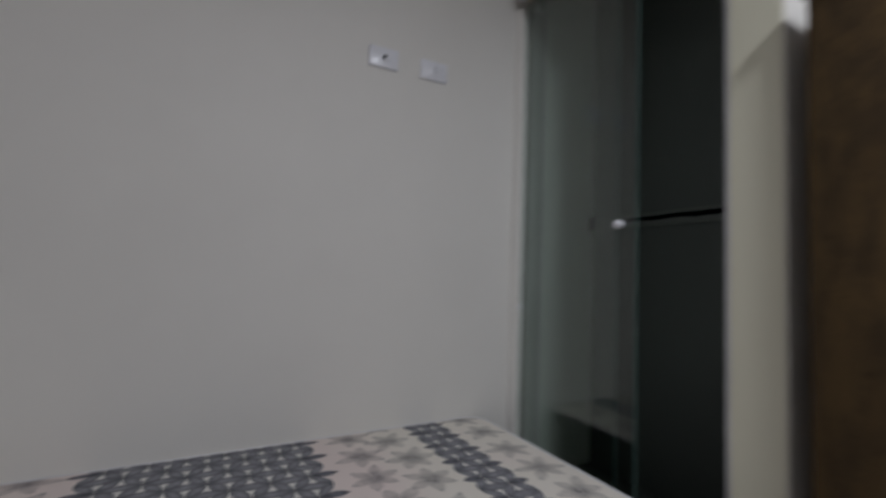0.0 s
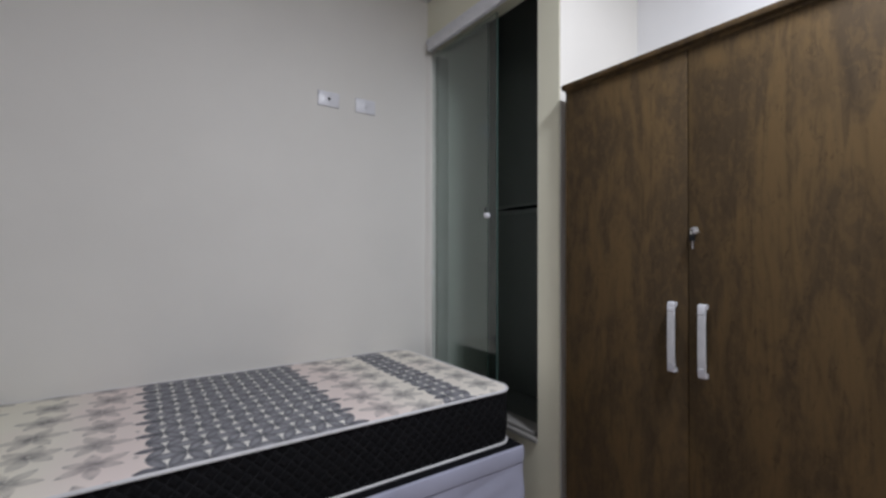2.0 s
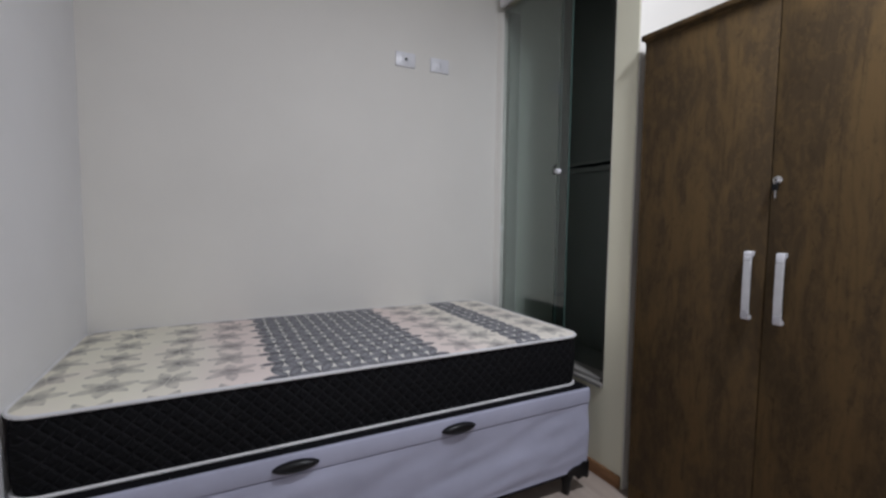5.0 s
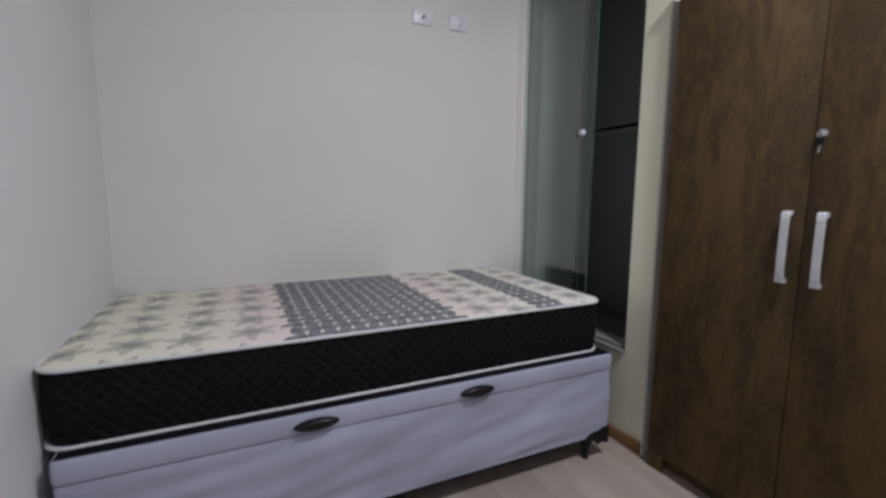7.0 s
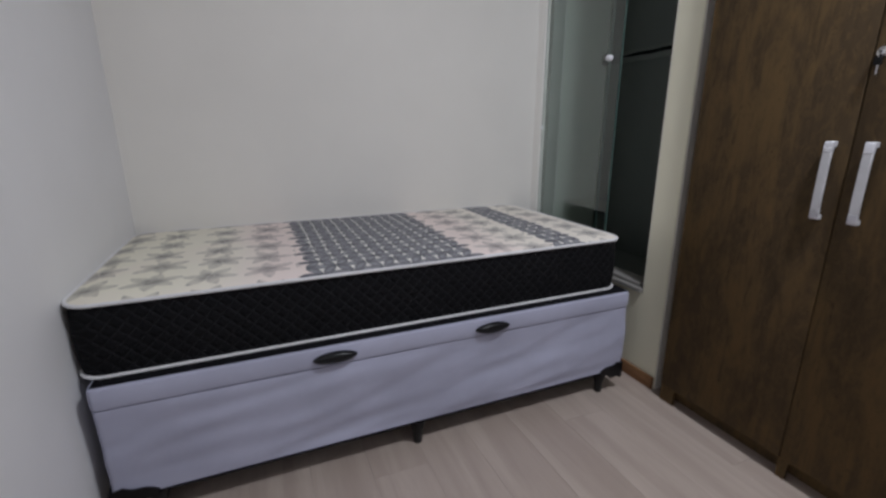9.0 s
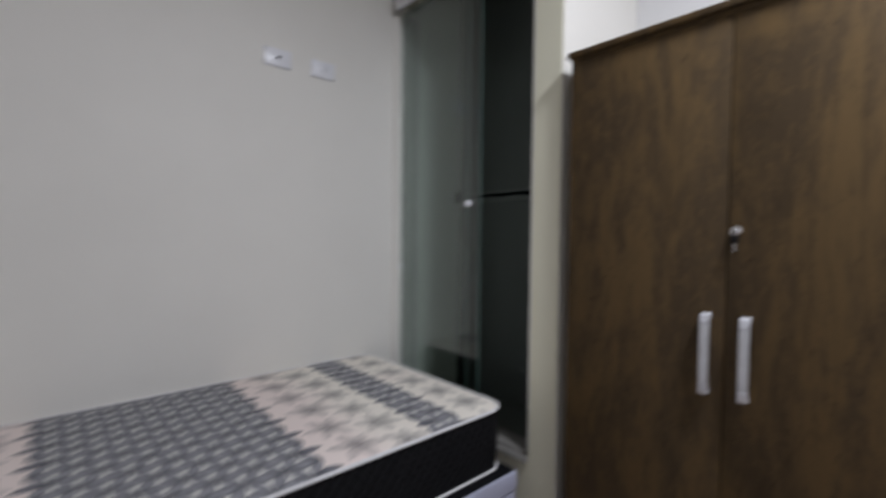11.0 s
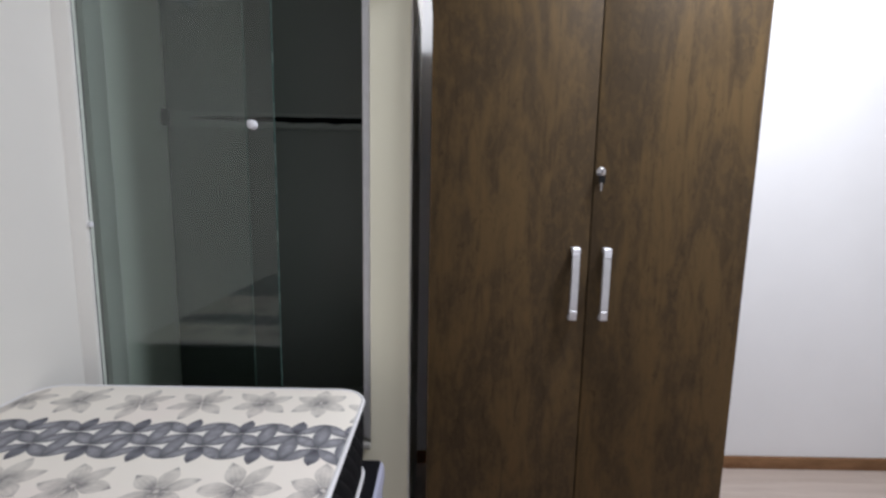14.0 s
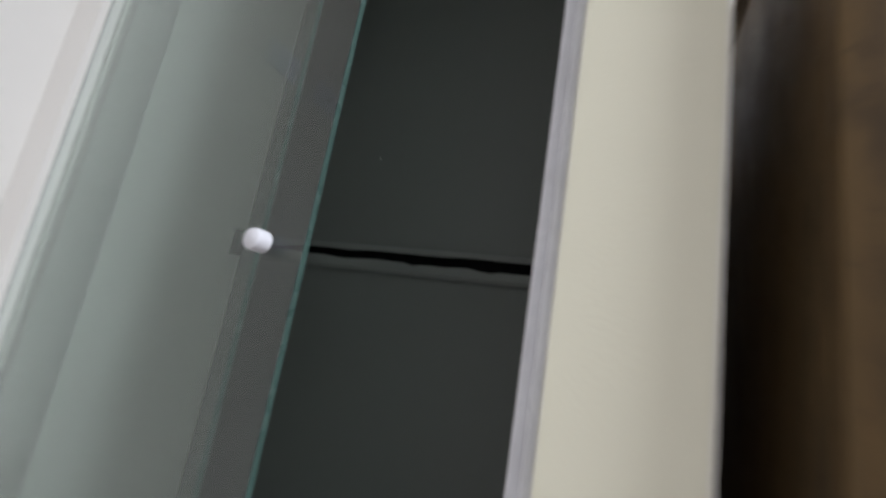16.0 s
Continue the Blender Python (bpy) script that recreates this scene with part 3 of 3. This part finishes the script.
part("kick_board", box(WX + 0.055, WX + 0.067, WY0 + 0.0165, WY1 - 0.0165, FLOOR + 0.0005, 0.0485), M_WOOD, wardrobe, "dark recessed kick board")


def door(y0, y1, handle_y, locked):
    leaf = part("door", box(WX, WX + 0.0185, y0, y1, 0.049, 1.837, 0.0015), M_WOOD, wardrobe)
    z0, z1, w, f = 0.836, 1.055, 0.0105, WX - 0.024
    y_a, y_b = handle_y - w, handle_y + w
    grip = [(f + 0.0015, z0 + 0.03), (f, z0 + 0.06), (f, z1 - 0.06), (f + 0.0015, z1 - 0.03), (f + 0.0105, z1 - 0.03), (f + 0.009, z1 - 0.06), (f + 0.009, z0 + 0.06), (f + 0.0105, z0 + 0.03)]
    g = extrude_xz(grip, y_a, y_b)
    bmesh.ops.bevel(g, geom=list(g.edges), offset=0.001, segments=1, affect="EDGES")
    part("handle", g, M_SILVER, leaf, "satin silver bar handle")
    for za, zb, end in ((z1 - 0.0298, z1, 1), (z0 + 0.0298, z0, -1)):
        cap = [(WX - 0.0005, zb), (f + 0.006, zb), (f + 0.002, zb - end * 0.004), (f + 0.001, za), (f + 0.0105, za), (f + 0.0115, zb - end * 0.016), (WX - 0.0005, zb - end * 0.014)]
        c = extrude_xz(cap, y_a - 0.0005, y_b + 0.0005)
        bmesh.ops.bevel(c, geom=list(c.edges), offset=0.001, segments=1, affect="EDGES")
        part("handle_end", c, M_CAPS, leaf, "bright silver handle end")
    if locked:
        c = (WX - 0.0005, 0.368, 1.275)
        part("lock", lathe([(0.001, 0.0), (0.0130, 0.0), (0.0130, 0.002), (0.0100, 0.004), (0.0100, 0.008), (0.0075, 0.0100), (0.001, 0.0110)], "x", c), M_CHROME, leaf, "round chrome cylinder lock")
        key = lathe([(0.001, 0.0112), (0.003, 0.0112), (0.003, 0.0145), (0.001, 0.0145)], "x", c, 10)
        add_box(key, WX - 0.0165, WX - 0.0132, 0.359, 0.377, 1.243, 1.264, 0.003)
        part("key_head", key, M_BLACK, leaf, "black plastic key head")
        part("hanging_key", box(WX - 0.0128, WX - 0.0112, 0.366, 0.370, 1.221, 1.247, 0.0006), M_GREYP, leaf, "small metal key")


door(0.3885, WY1 - 0.0005, 0.4305, False)
door(WY0 + 0.0005, 0.3850, 0.3390, True)


# ---- wall plates ----
def wall_plate(name, cx, cz, label):
    ob = thing(name, (cx, NORTH, cz), label, "wall plate")
    part("plate", box(cx - 0.058, cx + 0.058, NORTH - 0.009, NORTH - 0.0005, cz - 0.039, cz + 0.039, 0.004, 3), M_PLATE, ob)
    return ob


tv = wall_plate("antenna_outlet", 0.917, 2.005, "white plastic antenna outlet plate on the cream wall")
part("module", box(0.917 - 0.020, 0.917 + 0.020, NORTH - 0.0112, NORTH - 0.0092, 1.991, 2.019, 0.001), M_PLATE, tv)
part("connector", lathe([(0.001, 0.0), (0.0075, 0.0), (0.0075, 0.004), (0.0055, 0.009), (0.001, 0.009)], "y", (0.917, NORTH - 0.0113, 2.005), 14), M_BLACK, tv, "dark coaxial connector")
power = wall_plate("power_outlet", 1.125, 2.005, "white plastic power outlet plate on the cream wall")
part("module", box(1.125 - 0.022, 1.125 + 0.022, NORTH - 0.0112, NORTH - 0.0092, 1.983, 2.027, 0.0015), M_PLATE, power)
for dz in (-0.0095, 0.0, 0.0095):
    part("socket_hole", lathe([(0.001, 0.0), (0.0026, 0.0), (0.0026, 0.0006), (0.001, 0.0006)], "y", (1.125 + (0.003 if dz == 0 else 0), NORTH - 0.0113, 2.005 + dz), 10), M_BLACK, power)

# ---- floor planks ----
rng = random.Random(11)
W, L = 0.192, 1.22
plank_mesh = {}


def plank(x0, x1, y0, y1):
    key = (round(x1 - x0, 4), round(y1 - y0, 4))
    if key not in plank_mesh:
        bm = box(0, x1 - x0 - 0.0004, 0, y1 - y0 - 0.0004, -0.0105, 0.0, 0.0004, 1)
        me = bpy.data.meshes.new("plank")
        bm.to_mesh(me), bm.free()
        me.materials.append(M_FLOOR)
        plank_mesh[key] = me
    ob = new("plank", plank_mesh[key])
    ob.location = (x0, y0, FLOOR)
    ob.parent = floor


col = 0
x = WEST + 0.001
while x < BACK - 0.02:
    x1 = min(x + W, BACK - 0.001)
    y = SOUTH + 0.001
    first = (0.35, 0.8, 1.15, 0.55)[col % 4]
    y1 = y + first
    while y < NORTH - 0.01:
        y1 = min(y1, NORTH - 0.001)
        plank(x, x1, y, y1)
        y, y1 = y1, y1 + L
    x, col = x1, col + 1
